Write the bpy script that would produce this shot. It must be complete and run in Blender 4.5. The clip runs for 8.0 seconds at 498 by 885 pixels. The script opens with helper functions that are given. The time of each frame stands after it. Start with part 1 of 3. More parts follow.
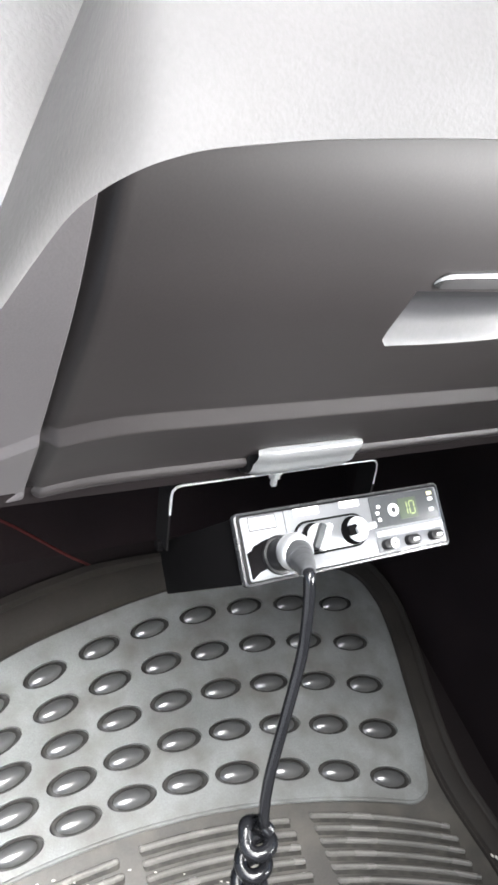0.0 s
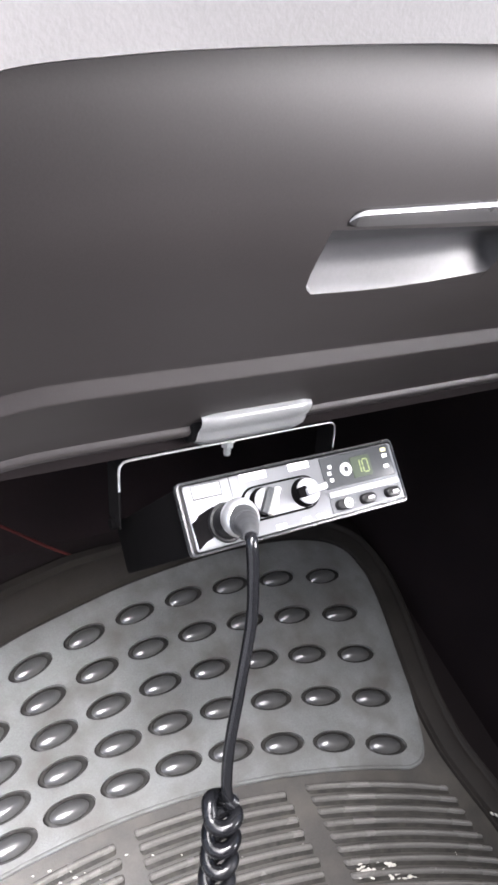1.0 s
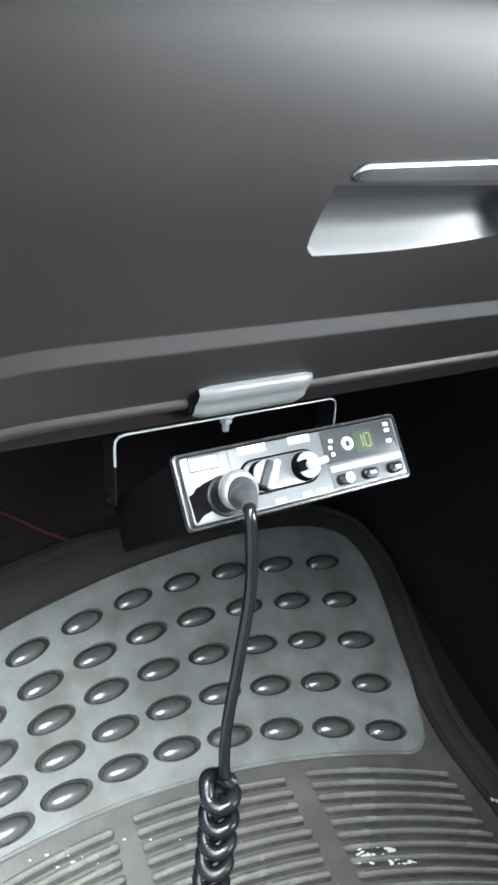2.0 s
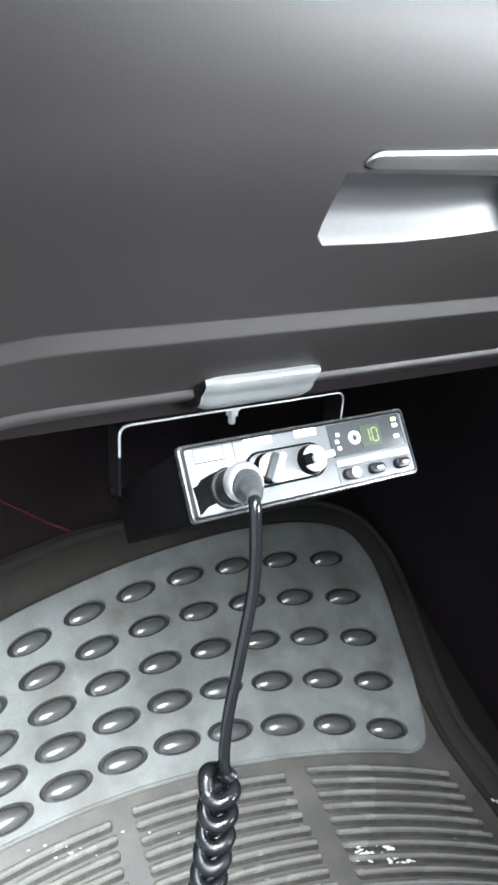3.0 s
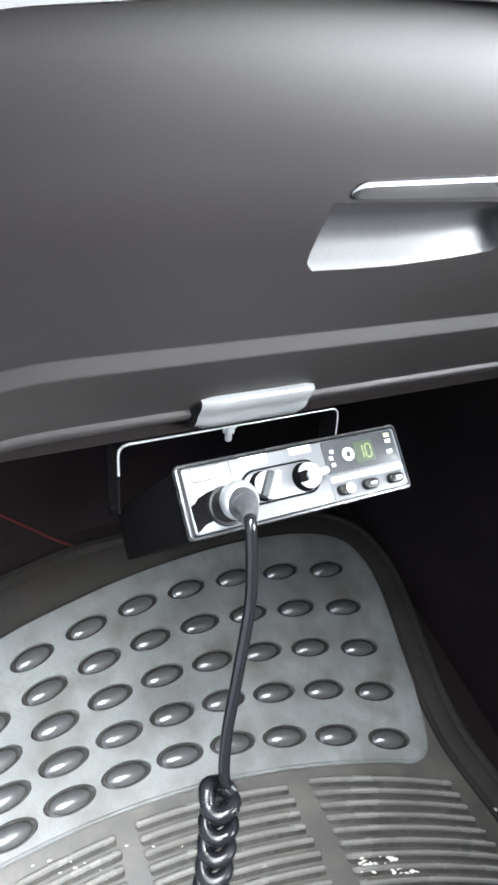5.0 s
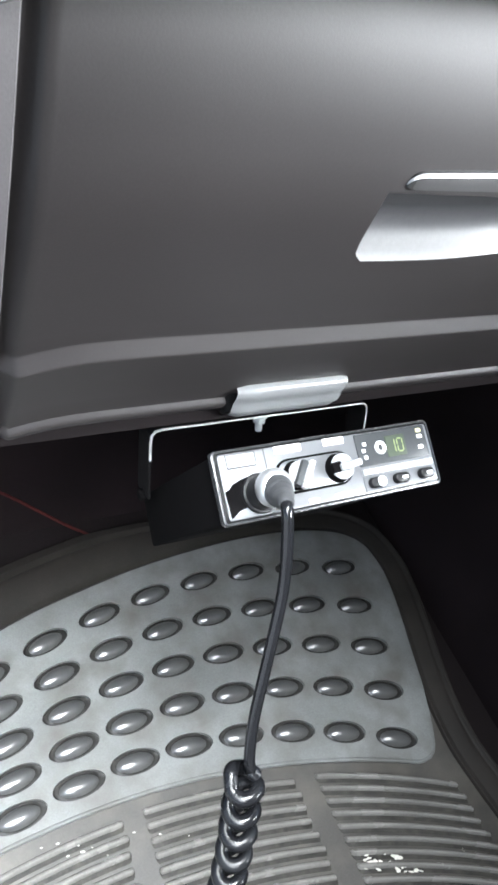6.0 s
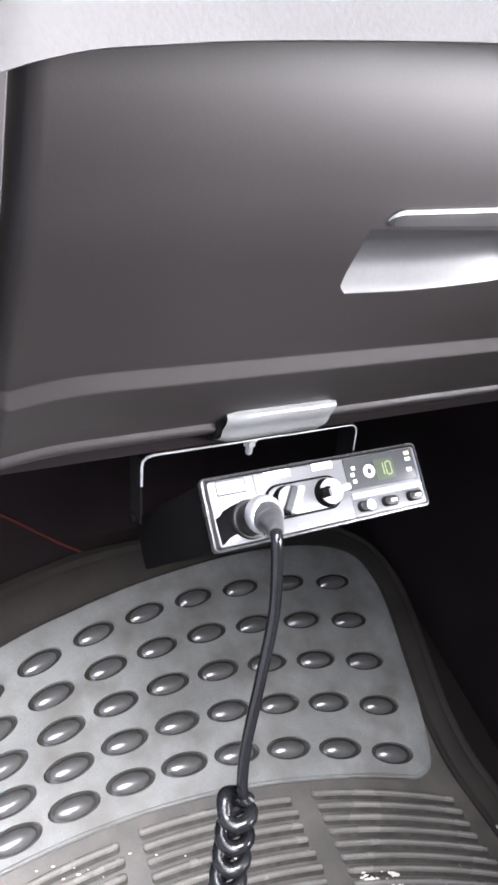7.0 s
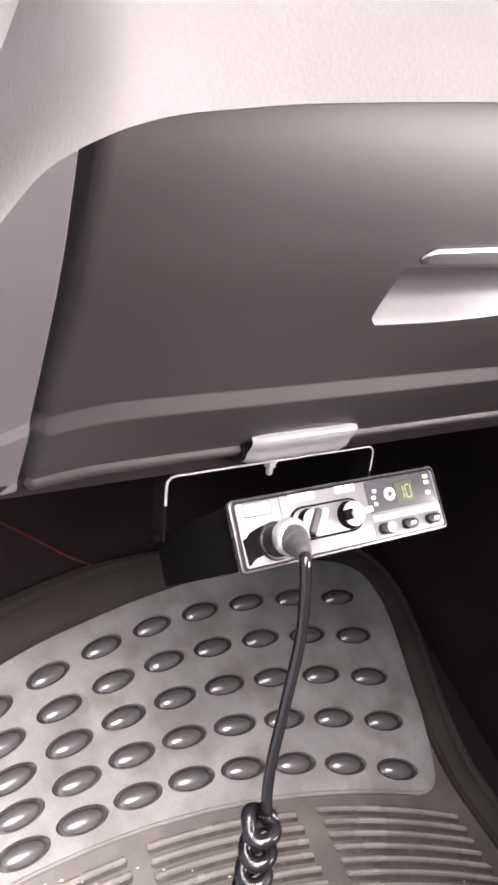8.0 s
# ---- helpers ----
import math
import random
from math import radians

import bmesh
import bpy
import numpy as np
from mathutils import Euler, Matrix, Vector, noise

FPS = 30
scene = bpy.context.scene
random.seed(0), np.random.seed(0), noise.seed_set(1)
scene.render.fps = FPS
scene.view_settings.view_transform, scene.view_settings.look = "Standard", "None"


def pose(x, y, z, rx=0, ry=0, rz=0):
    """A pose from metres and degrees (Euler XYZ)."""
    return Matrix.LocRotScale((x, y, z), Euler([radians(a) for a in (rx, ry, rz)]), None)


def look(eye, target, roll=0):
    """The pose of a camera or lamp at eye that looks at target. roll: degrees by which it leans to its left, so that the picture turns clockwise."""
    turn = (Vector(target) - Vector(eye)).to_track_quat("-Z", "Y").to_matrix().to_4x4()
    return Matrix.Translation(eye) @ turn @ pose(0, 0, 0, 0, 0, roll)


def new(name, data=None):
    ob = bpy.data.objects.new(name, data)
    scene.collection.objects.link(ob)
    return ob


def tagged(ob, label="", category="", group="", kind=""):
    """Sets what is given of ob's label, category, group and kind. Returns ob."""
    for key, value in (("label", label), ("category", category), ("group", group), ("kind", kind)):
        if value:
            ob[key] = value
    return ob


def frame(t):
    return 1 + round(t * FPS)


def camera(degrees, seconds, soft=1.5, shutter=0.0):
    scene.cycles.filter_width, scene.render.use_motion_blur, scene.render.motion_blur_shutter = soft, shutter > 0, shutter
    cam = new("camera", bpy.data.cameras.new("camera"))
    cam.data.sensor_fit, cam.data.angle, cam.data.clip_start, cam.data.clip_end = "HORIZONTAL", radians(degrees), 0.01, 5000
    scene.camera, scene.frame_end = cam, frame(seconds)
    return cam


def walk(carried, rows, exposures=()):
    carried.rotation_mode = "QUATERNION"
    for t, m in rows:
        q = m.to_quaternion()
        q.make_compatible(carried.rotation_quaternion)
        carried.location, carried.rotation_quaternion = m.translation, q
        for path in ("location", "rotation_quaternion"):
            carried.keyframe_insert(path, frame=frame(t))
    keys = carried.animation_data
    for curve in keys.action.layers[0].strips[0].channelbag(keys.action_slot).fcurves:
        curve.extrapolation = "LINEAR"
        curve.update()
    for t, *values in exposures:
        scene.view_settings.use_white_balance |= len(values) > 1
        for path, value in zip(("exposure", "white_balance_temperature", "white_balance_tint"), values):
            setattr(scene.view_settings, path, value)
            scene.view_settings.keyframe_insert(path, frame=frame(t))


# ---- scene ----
cam = camera(40.33, 8.0, soft=3.0)
PATH = [
    (0.0, -0.0474, 0.0084, 0.6526, 64.98, -6.96, -26.98),
    (0.5, -0.0346, 0.0035, 0.6494, 64.72, -5.39, -27.97),
    (1.0, -0.0106, -0.0014, 0.6382, 63.82, -3.37, -29.03),
    (1.5, -0.0047, -0.0011, 0.6273, 62.89, -3.48, -28.79),
    (1.7, -0.0067, 0.0010, 0.6253, 63.21, -3.34, -28.97),
    (2.8, -0.0062, 0.0035, 0.6147, 62.76, -4.09, -28.36),
    (3.0, -0.0050, 0.0047, 0.6174, 62.77, -4.16, -28.07),
    (3.5, 0.0000, -0.0000, 0.6200, 62.94, -3.63, -28.58),
    (4.0, 0.0009, -0.0004, 0.6196, 63.00, -3.16, -28.72),
    (4.2, -0.0060, -0.0007, 0.6210, 63.21, -3.74, -28.25),
    (5.3, -0.0057, -0.0021, 0.6278, 63.62, -3.39, -28.41),
    (5.5, -0.0113, -0.0005, 0.6229, 63.36, -4.27, -27.62),
    (6.0, -0.0238, 0.0015, 0.6211, 63.37, -5.10, -26.93),
    (6.5, -0.0214, 0.0029, 0.6331, 64.12, -4.39, -27.36),
    (7.0, -0.0217, 0.0007, 0.6330, 64.25, -4.74, -27.61),
    (7.5, -0.0386, 0.0001, 0.6461, 64.94, -5.20, -26.65),
    (8.0, -0.0431, 0.0043, 0.6436, 65.12, -5.52, -27.61),
]
# seconds, stops, kelvin, tint
EXPOSURES = [(0.0, 0.80, 6720, 12), (0.5, 0.5, 6700, 16), (1.0, 0.6, 6680, 18), (1.5, 0.36, 6250, 5), (3.0, 0.80, 6270, 7), (4.0, 0.82, 6280, 8), (5.5, 0.88, 6350, 10), (6.0, 0.72, 6330, 9), (6.5, 0.72, 6520, 17), (7.0, 0.72, 6540, 18), (7.5, 0.84, 7000, 23), (8.0, 0.78, 7250, 28)]
walk(cam, [(t, pose(*p)) for t, *p in PATH], EXPOSURES)

# ---- light: bright overcast day through the openings of the cab, and an added roof fill ----
world = bpy.data.worlds.new("world")
scene.world = world
world.use_nodes = True
wn = world.node_tree.nodes
sky = wn.new("ShaderNodeTexSky")
sky.sky_type = "NISHITA"
sky.sun_disc = False
sky.dust_density = 0.2
sky.sun_elevation = radians(48)
sky.sun_rotation = radians(60)
world.node_tree.links.new(sky.outputs[0], wn["Background"].inputs[0])
wn["Background"].inputs[1].default_value = 0.15

sun_data = bpy.data.lights.new("sun", "SUN")
sun_data.energy = 4.0
sun_data.angle = radians(0.6)
sun_data.color = (1.0, 0.96, 0.9)
sun = new("sun", sun_data)
sun.matrix_world = look((3.05, 1.75, 3.9), (0, 0, 0))


def window_light(name, eye, target, width, height, power, colour, spread=180):
    """Daylight that comes in through one opening of the cab; the added roof fill uses it too."""
    data = bpy.data.lights.new(name, "AREA")
    data.shape, data.size, data.size_y, data.energy, data.color = "RECTANGLE", width, height, power, colour
    data.spread = radians(spread)
    lamp = new(name, data)
    lamp.matrix_world = look(eye, target)
    return lamp


window_light("windscreen_daylight", (0.40, 0.82, 1.03), (0.40, 0.37, 0.46), 1.6, 0.85, 10, (0.93, 0.97, 1.0))
window_light("door_daylight", (-0.50, -0.06, 0.66), (-0.20, 0.70, -0.14), 1.0, 0.80, 6.7, (0.95, 0.98, 1.0), 58)
window_light("side_window_daylight", (1.24, -0.75, 0.80), (0.2, 0.3, 0.72), 0.60, 0.36, 4.6, (0.95, 0.98, 1.0), 44)
# added fill lamp overhead, for the highlights on studs, plug and lead
window_light("roof_fill", (0.06, -0.22, 1.29), (-0.03, 0.21, -0.10), 0.46, 0.34, 4.9, (0.95, 0.98, 1.0), 64)


# ---- materials ----
def material(name, colour, rough=0.5, metal=0.0, vary=0.25, grain=0.0, grain_scale=400.0, stain=6.0, dust=0.0, dust_colour=(0.3, 0.27, 0.23), spec=0.5, coat=0.0, rough_vary=0.15):
    """A surface with broad stains, fine grain, relief and, if wanted, dust in patches."""
    mat = bpy.data.materials.new(name)
    mat.use_nodes = True
    nt = mat.node_tree
    n, ln = nt.nodes, nt.links
    bsdf = n["Principled BSDF"]
    co = n.new("ShaderNodeTexCoord")
    broad = n.new("ShaderNodeTexNoise")
    broad.inputs["Scale"].default_value, broad.inputs["Detail"].default_value = stain, 6
    fine = n.new("ShaderNodeTexNoise")
    fine.inputs["Scale"].default_value, fine.inputs["Detail"].default_value = grain_scale, 3
    ln.new(co.outputs["Object"], broad.inputs["Vector"])
    ln.new(co.outputs["Object"], fine.inputs["Vector"])
    mix = n.new("ShaderNodeMix")
    mix.data_type = "RGBA"
    mix.inputs[6].default_value = (*[c * (1 - vary) for c in colour], 1)
    mix.inputs[7].default_value = (*[min(1, c * (1 + vary)) for c in colour], 1)
    both = n.new("ShaderNodeMath")
    both.operation = "MULTIPLY_ADD"
    both.inputs[1].default_value = 0.35
    ln.new(fine.outputs["Fac"], both.inputs[0])
    scaled = n.new("ShaderNodeMath")
    scaled.operation = "MULTIPLY"
    scaled.inputs[1].default_value = 0.65
    ln.new(broad.outputs["Fac"], scaled.inputs[0])
    ln.new(scaled.outputs[0], both.inputs[2])
    span = n.new("ShaderNodeMapRange")
    span.inputs[1].default_value, span.inputs[2].default_value = 0.3, 0.7
    ln.new(both.outputs[0], span.inputs[0])
    ln.new(span.outputs[0], mix.inputs[0])
    out = mix.outputs[2]
    if dust:
        d = n.new("ShaderNodeTexNoise")
        d.inputs["Scale"].default_value, d.inputs["Detail"].default_value = stain * 2.3, 8
        ln.new(co.outputs["Object"], d.inputs["Vector"])
        ramp = n.new("ShaderNodeMapRange")
        ramp.inputs[1].default_value, ramp.inputs[2].default_value, ramp.inputs[4].default_value = 0.42, 0.7, dust
        ln.new(d.outputs["Fac"], ramp.inputs[0])
        over = n.new("ShaderNodeMix")
        over.data_type = "RGBA"
        over.inputs[7].default_value = (*dust_colour, 1)
        ln.new(ramp.outputs[0], over.inputs[0])
        ln.new(out, over.inputs[6])
        out = over.outputs[2]
    ln.new(out, bsdf.inputs["Base Color"])
    rr = n.new("ShaderNodeMapRange")
    rr.inputs[1].default_value, rr.inputs[2].default_value = 0.3, 0.7
    rr.inputs[3].default_value, rr.inputs[4].default_value = max(0.03, rough - rough_vary), min(1, rough + rough_vary)
    ln.new(broad.outputs["Fac"], rr.inputs[0])
    ln.new(rr.outputs[0], bsdf.inputs["Roughness"])
    bsdf.inputs["Metallic"].default_value = metal
    bsdf.inputs["Specular IOR Level"].default_value = spec
    bsdf.inputs["Coat Weight"].default_value = coat
    bsdf.inputs["Coat Roughness"].default_value = rough * 0.8
    if grain:
        bump = n.new("ShaderNodeBump")
        bump.inputs["Strength"].default_value, bump.inputs["Distance"].default_value = grain, 0.001
        ln.new(fine.outputs["Fac"], bump.inputs["Height"])
        ln.new(bump.outputs[0], bsdf.inputs["Normal"])
    return mat


DASH = material("dash_plastic", (0.028, 0.0242, 0.0244), 0.55, grain=0.04, grain_scale=900, stain=4, vary=0.2, rough_vary=0.06)
PAD = material("pad_vinyl", (0.056, 0.0545, 0.0552), 0.6, grain=0.2, grain_scale=600, stain=9, vary=0.15, rough_vary=0.06)
ENDMAT = material("end_plastic", (0.115, 0.107, 0.11), 0.55, grain=0.1, grain_scale=900, stain=6, vary=0.12, rough_vary=0.06)
POCKET = material("gloss_plastic", (0.06, 0.059, 0.063), 0.4, stain=12, vary=0.2, rough_vary=0.05)
RIBRUBBER = material("rib_rubber", (0.195, 0.188, 0.176), 0.25, grain=0.2, grain_scale=500, stain=14, vary=0.3, rough_vary=0.1)
RUBBER = material("mat_rubber", (0.175, 0.181, 0.178), 0.40, grain=0.3, grain_scale=500, stain=9, vary=0.35, dust=0.8, dust_colour=(0.10, 0.094, 0.083), rough_vary=0.1)
RIMRUBBER = material("rim_rubber", (0.026, 0.0232, 0.021), 0.62, grain=0.3, grain_scale=500, stain=8, vary=0.25, dust=0.12, dust_colour=(0.07, 0.061, 0.05), spec=0.14)
BARMAT = material("latch_plastic", (0.065, 0.063, 0.064), 0.33, vary=0.1, stain=20)
GRIMY = material("grimy_rubber", (0.053, 0.0495, 0.0455), 0.5, grain=0.22, grain_scale=420, stain=9, vary=0.3, dust=0.3, dust_colour=(0.16, 0.145, 0.12), rough_vary=0.12)
# near-black colour for the shade in the wells round the studs
MOAT_SHADE = material("moat_shade", (0.015, 0.0145, 0.014), 0.5, stain=30, vary=0.4, dust=0.3, dust_colour=(0.07, 0.065, 0.055), spec=0.3)
# dark colour that stands in for shade beside the ribs
RIB_SHADE = material("rib_shade", (0.03, 0.0285, 0.026), 0.6, stain=40, vary=0.5, dust=0.4, dust_colour=(0.09, 0.083, 0.07), spec=0.2)
STUD = material("stud_rubber", (0.075, 0.076, 0.076), 0.30, grain=0.12, grain_scale=700, stain=20, vary=0.2, dust=0.15, dust_colour=(0.2, 0.19, 0.17), rough_vary=0.04, spec=1.0, coat=1.0)
CARPET = material("carpet", (0.017, 0.0122, 0.0132), 0.95, grain=1.0, grain_scale=700, stain=8, vary=0.4, spec=0.1)
BLACK = material("black_plastic", (0.012, 0.012, 0.013), 0.4, grain=0.1, vary=0.2, spec=0.3)
PAINTED = material("black_painted_steel", (0.008, 0.0075, 0.008), 0.6, grain=0.1, vary=0.3, spec=0.12)
MATTE = material("matte_black", (0.0035, 0.0032, 0.0035), 0.9, vary=0.3, spec=0.06)
UNDER = material("under_dash", (0.015, 0.012, 0.0125), 0.85, vary=0.3, spec=0.1)
COILMAT = material("coil_rubber", (0.008, 0.0083, 0.0095), 0.27, grain=0.05, vary=0.2, stain=30, spec=0.38)
BOOT = material("boot_rubber", (0.052, 0.0535, 0.0565), 0.42, grain=0.1, vary=0.2, stain=30)
CORD = material("cord_rubber", (0.008, 0.0083, 0.0095), 0.16, grain=0.05, vary=0.2, stain=30, spec=0.5, rough_vary=0.04)
SILVER = material("silver_plastic", (0.172, 0.177, 0.185), 0.34, metal=0.3, grain=0.05, grain_scale=1200, stain=30, vary=0.06, rough_vary=0.05)
BEZEL = material("bezel_plastic", (0.005, 0.005, 0.0055), 0.38, vary=0.1, stain=30, spec=0.13)
EDGE = material("bezel_edge", (0.032, 0.033, 0.035), 0.26, vary=0.05, stain=60, spec=0.6, rough_vary=0.03)
FIELD = material("field_plastic", (0.13, 0.134, 0.142), 0.4, vary=0.08, stain=30)
GREY = material("grey_plastic", (0.34, 0.35, 0.36), 0.4, vary=0.1, stain=30)
CHROME = material("chrome", (0.8, 0.8, 0.8), 0.15, metal=1.0, vary=0.08, stain=40, rough_vary=0.06)
STEEL = material("worn_steel", (0.75, 0.75, 0.75), 0.45, metal=0.6, vary=0.2, stain=60, rough_vary=0.1)
PLUGMAT = material("nickel_plug", (0.55, 0.56, 0.57), 0.3, metal=0.7, vary=0.03, stain=40, rough_vary=0.03)
ZINC = material("zinc_plated", (0.72, 0.73, 0.73), 0.35, metal=0.3, vary=0.12, stain=60)
WHITE = material("white_print", (0.8, 0.8, 0.78), 0.5, vary=0.05)
CLIPMAT = material("pale_grey_plastic", (0.235, 0.24, 0.243), 0.3, vary=0.03, stain=5, rough_vary=0.02, spec=0.9)
LCD = material("lcd", (0.05, 0.064, 0.044), 0.5, vary=0.1, stain=30, spec=0.25)
SCREEN = material("dark_display", (0.035, 0.038, 0.041), 0.5, vary=0.2, stain=30, spec=0.3)
RED = material("red_wire", (0.07, 0.006, 0.005), 0.8, vary=0.2)
CLOTH = material("seat_cloth", (0.12, 0.115, 0.11), 0.95, grain=0.8, grain_scale=500, vary=0.12, spec=0.2)
HEADLINER = material("headliner", (0.4, 0.39, 0.37), 0.95, grain=0.6, vary=0.1, spec=0.1)
CONCRETE = material("concrete", (0.7, 0.69, 0.67), 0.9, grain=0.05, grain_scale=30, stain=0.8, vary=0.12)
CRUMB = material("pale_crumb", (0.6, 0.58, 0.53), 0.7, vary=0.2)


def glowing(name, colour, power):
    mat = bpy.data.materials.new(name)
    mat.use_nodes = True
    b = mat.node_tree.nodes["Principled BSDF"]
    b.inputs["Base Color"].default_value = (*[c * 0.3 for c in colour], 1)
    b.inputs["Emission Color"].default_value = (*colour, 1)
    b.inputs["Emission Strength"].default_value = power
    return mat


DIGIT = glowing("lit_digit", (0.47, 0.6, 0.22), 0.14)
YELLOW = glowing("lit_yellow_lamp", (0.9, 0.88, 0.45), 0.8)


# ---- building helpers ----
def part(name, bm, mat, parent=None, label="", smooth=True):
    """Links a bmesh as one mesh object under a thing or a part."""
    bmesh.ops.recalc_face_normals(bm, faces=bm.faces[:])
    me = bpy.data.meshes.new(name)
    bm.to_mesh(me)
    bm.free()
    me.materials.append(mat)
    if smooth:
        me.polygons.foreach_set("use_smooth", [True] * len(me.polygons))
        me.set_sharp_from_angle(angle=radians(38))
    ob = new(name, me)
    if parent:
        ob.parent = parent
    if label:
        tagged(ob, label)
    return ob


def thing(name, label, category, at=(0, 0, 0), group="", kind=""):
    ob = new(name)
    ob.empty_display_size = 0.02
    ob.location = at
    return tagged(ob, label, category, group, kind)


def sheet(grid, closed_u=False, bm=None):
    """A surface from rows of points."""
    bm = bm or bmesh.new()
    vs = [[bm.verts.new(p) for p in row] for row in grid]
    for a, b in zip(vs, vs[1:]):
        m = len(a)
        for i in range(m if closed_u else m - 1):
            bm.faces.new((a[i], a[(i + 1) % m], b[(i + 1) % m], b[i]))
    return bm


def block(sx, sy, sz, bevel=0.002, segments=2, m=None):
    """A bevelled box round the origin."""
    bm = bmesh.new()
    bmesh.ops.create_cube(bm, size=1)
    bmesh.ops.scale(bm, vec=(sx, sy, sz), verts=bm.verts)
    if bevel:
        bmesh.ops.bevel(bm, geom=bm.edges[:], offset=bevel, segments=segments, profile=0.5, affect="EDGES")
    if m:
        bmesh.ops.transform(bm, matrix=m, verts=bm.verts)
    return bm


def lathe(profile, n=24, m=None):
    """A turned shape round z from (radius, height) pairs."""
    grid = [[(r * math.cos(2 * math.pi * k / n), r * math.sin(2 * math.pi * k / n), z) for k in range(n)] for r, z in profile]
    bm = sheet(grid, True)
    bmesh.ops.remove_doubles(bm, verts=bm.verts, dist=1e-6)
    if m:
        bmesh.ops.transform(bm, matrix=m, verts=bm.verts)
    return bm


def spline(points, per=8):
    """A smooth line through the points (Catmull-Rom)."""
    p = [Vector(q) for q in points]
    p = [p[0] * 2 - p[1]] + p + [p[-1] * 2 - p[-2]]
    out = []
    for a, b, c, d in zip(p, p[1:], p[2:], p[3:]):
        for k in range(per):
            t = k / per
            out.append(0.5 * (2 * b + (c - a) * t + (2 * a - 5 * b + 4 * c - d) * t * t + (3 * b - a - 3 * c + d) * t ** 3))
    return out + [p[-2]]


def tube(line, radius, n=10, caps=True):
    """A round tube along a line; radius is a number or a function of 0..1."""
    line = [Vector(p) for p in line]
    grid, side = [], None
    for i, p in enumerate(line):
        d = (line[min(i + 1, len(line) - 1)] - line[max(i - 1, 0)]).normalized()
        side = (side - d * side.dot(d)).normalized() if side else d.orthogonal().normalized()
        up = d.cross(side)
        r = radius(i / (len(line) - 1)) if callable(radius) else radius
        grid.append([p + r * (math.cos(2 * math.pi * k / n) * side + math.sin(2 * math.pi * k / n) * up) for k in range(n)])
    bm = sheet(grid, True)
    if caps:
        bm.verts.ensure_lookup_table()
        bm.faces.new(bm.verts[:n])
        bm.faces.new(bm.verts[-n:])
    return bm


# ---- dashboard geometry: the panel's plane leans, its top nearer to the seat ----
UP_Y, UP_Z = -0.6275, 0.7786          # up along the panel
IN_Y, IN_Z = 0.7786, 0.6275           # into the dashboard
BASE_Y, BASE_Z = 0.334, 0.500


def on_panel(x, u, d=0.0):
    """x across, u up along the panel, d inwards; its upper part curves gently back."""
    d += 4.0 * max(0.0, u - 0.09) ** 2
    return Vector((x, BASE_Y + u * UP_Y + d * IN_Y, BASE_Z + u * UP_Z + d * IN_Z))


def in_plane(x, u, d):
    """The same measures from the flat plane of the panel's lower part."""
    return Vector((x, BASE_Y + u * UP_Y + d * IN_Y, BASE_Z + u * UP_Z + d * IN_Z))


# lower lip of the padded brow (x, up, inwards): it overhangs the panel and sweeps towards the seat at the door's side
LIP = spline([(-0.0440, 0.2030, -0.0975), (-0.037, 0.2045, -0.0875), (-0.030, 0.2055, -0.0780), (-0.018, 0.2060, -0.0610), (-0.008, 0.2045, -0.0470), (0.002, 0.2015, -0.0360), (0.012, 0.1995, -0.0275), (0.022, 0.1990, -0.0215), (0.036, 0.1993, -0.0160), (0.055, 0.2002, -0.0120), (0.085, 0.2030, -0.0085), (0.145, 0.2108, -0.0080), (0.20, 0.2165, -0.0080), (0.30, 0.2230, -0.0080), (0.50, 0.2280, -0.0080), (0.85, 0.2300, -0.0080), (1.25, 0.2300, -0.0080)], 5)


def top_of_panel(x):
    for a, b in zip(LIP, LIP[1:]):
        if a.x <= x <= b.x:
            return a.y + (b.y - a.y) * (x - a.x) / max(1e-6, b.x - a.x)
    return LIP[-1].y


dash = thing("dashboard", "dark brown-grey moulded plastic dashboard with a padded vinyl top", "dashboard", kind="structure")

# padded brow: rises from the lip and rolls back; its end by the door leans over
rows = []
for p in LIP:
    w = min(1.0, max(0.0, (0.060 - p.x) / 0.110))
    w = w * w * (3 - 2 * w)
    lip = in_plane(p.x, p.y, p.z)
    row = [on_panel(p.x, p.y + 0.006, 0.004), lip + Vector((0, 0.0080, 0.0010)), lip + Vector((0, 0.0016, -0.0003)), lip, lip + Vector((0, 0.0006, 0.0030))]
    radius = 0.105
    for k in range(1, 15):
        f = radians(90 * k / 14)
        h, back = radius * math.sin(f), radius * (1 - math.cos(f))
        row.append(lip + Vector((0.48 * w * h, 0.0006 + back * (1 - 0.7 * w) + 0.20 * w * min(h, 0.05), 0.0030 + h)))
    last = row[-1]
    side = min(1.0, max(0.0, (0.22 - p.x) / 0.25))
    for step in (0.05, 0.15, 0.30, 0.5):
        step *= 1 - 0.6 * side
        row.append(last + Vector((0.6 * side * step, step, -0.25 * step * step)))
    rows.append(row)
part("dash_pad", sheet(rows), PAD, dash, "grey grained vinyl padding over the dashboard's top")

LID_LEFT, LID_RIGHT = 0.0190, 0.78
HOLE = (0.181, 0.314, 0.0695, 0.1155)
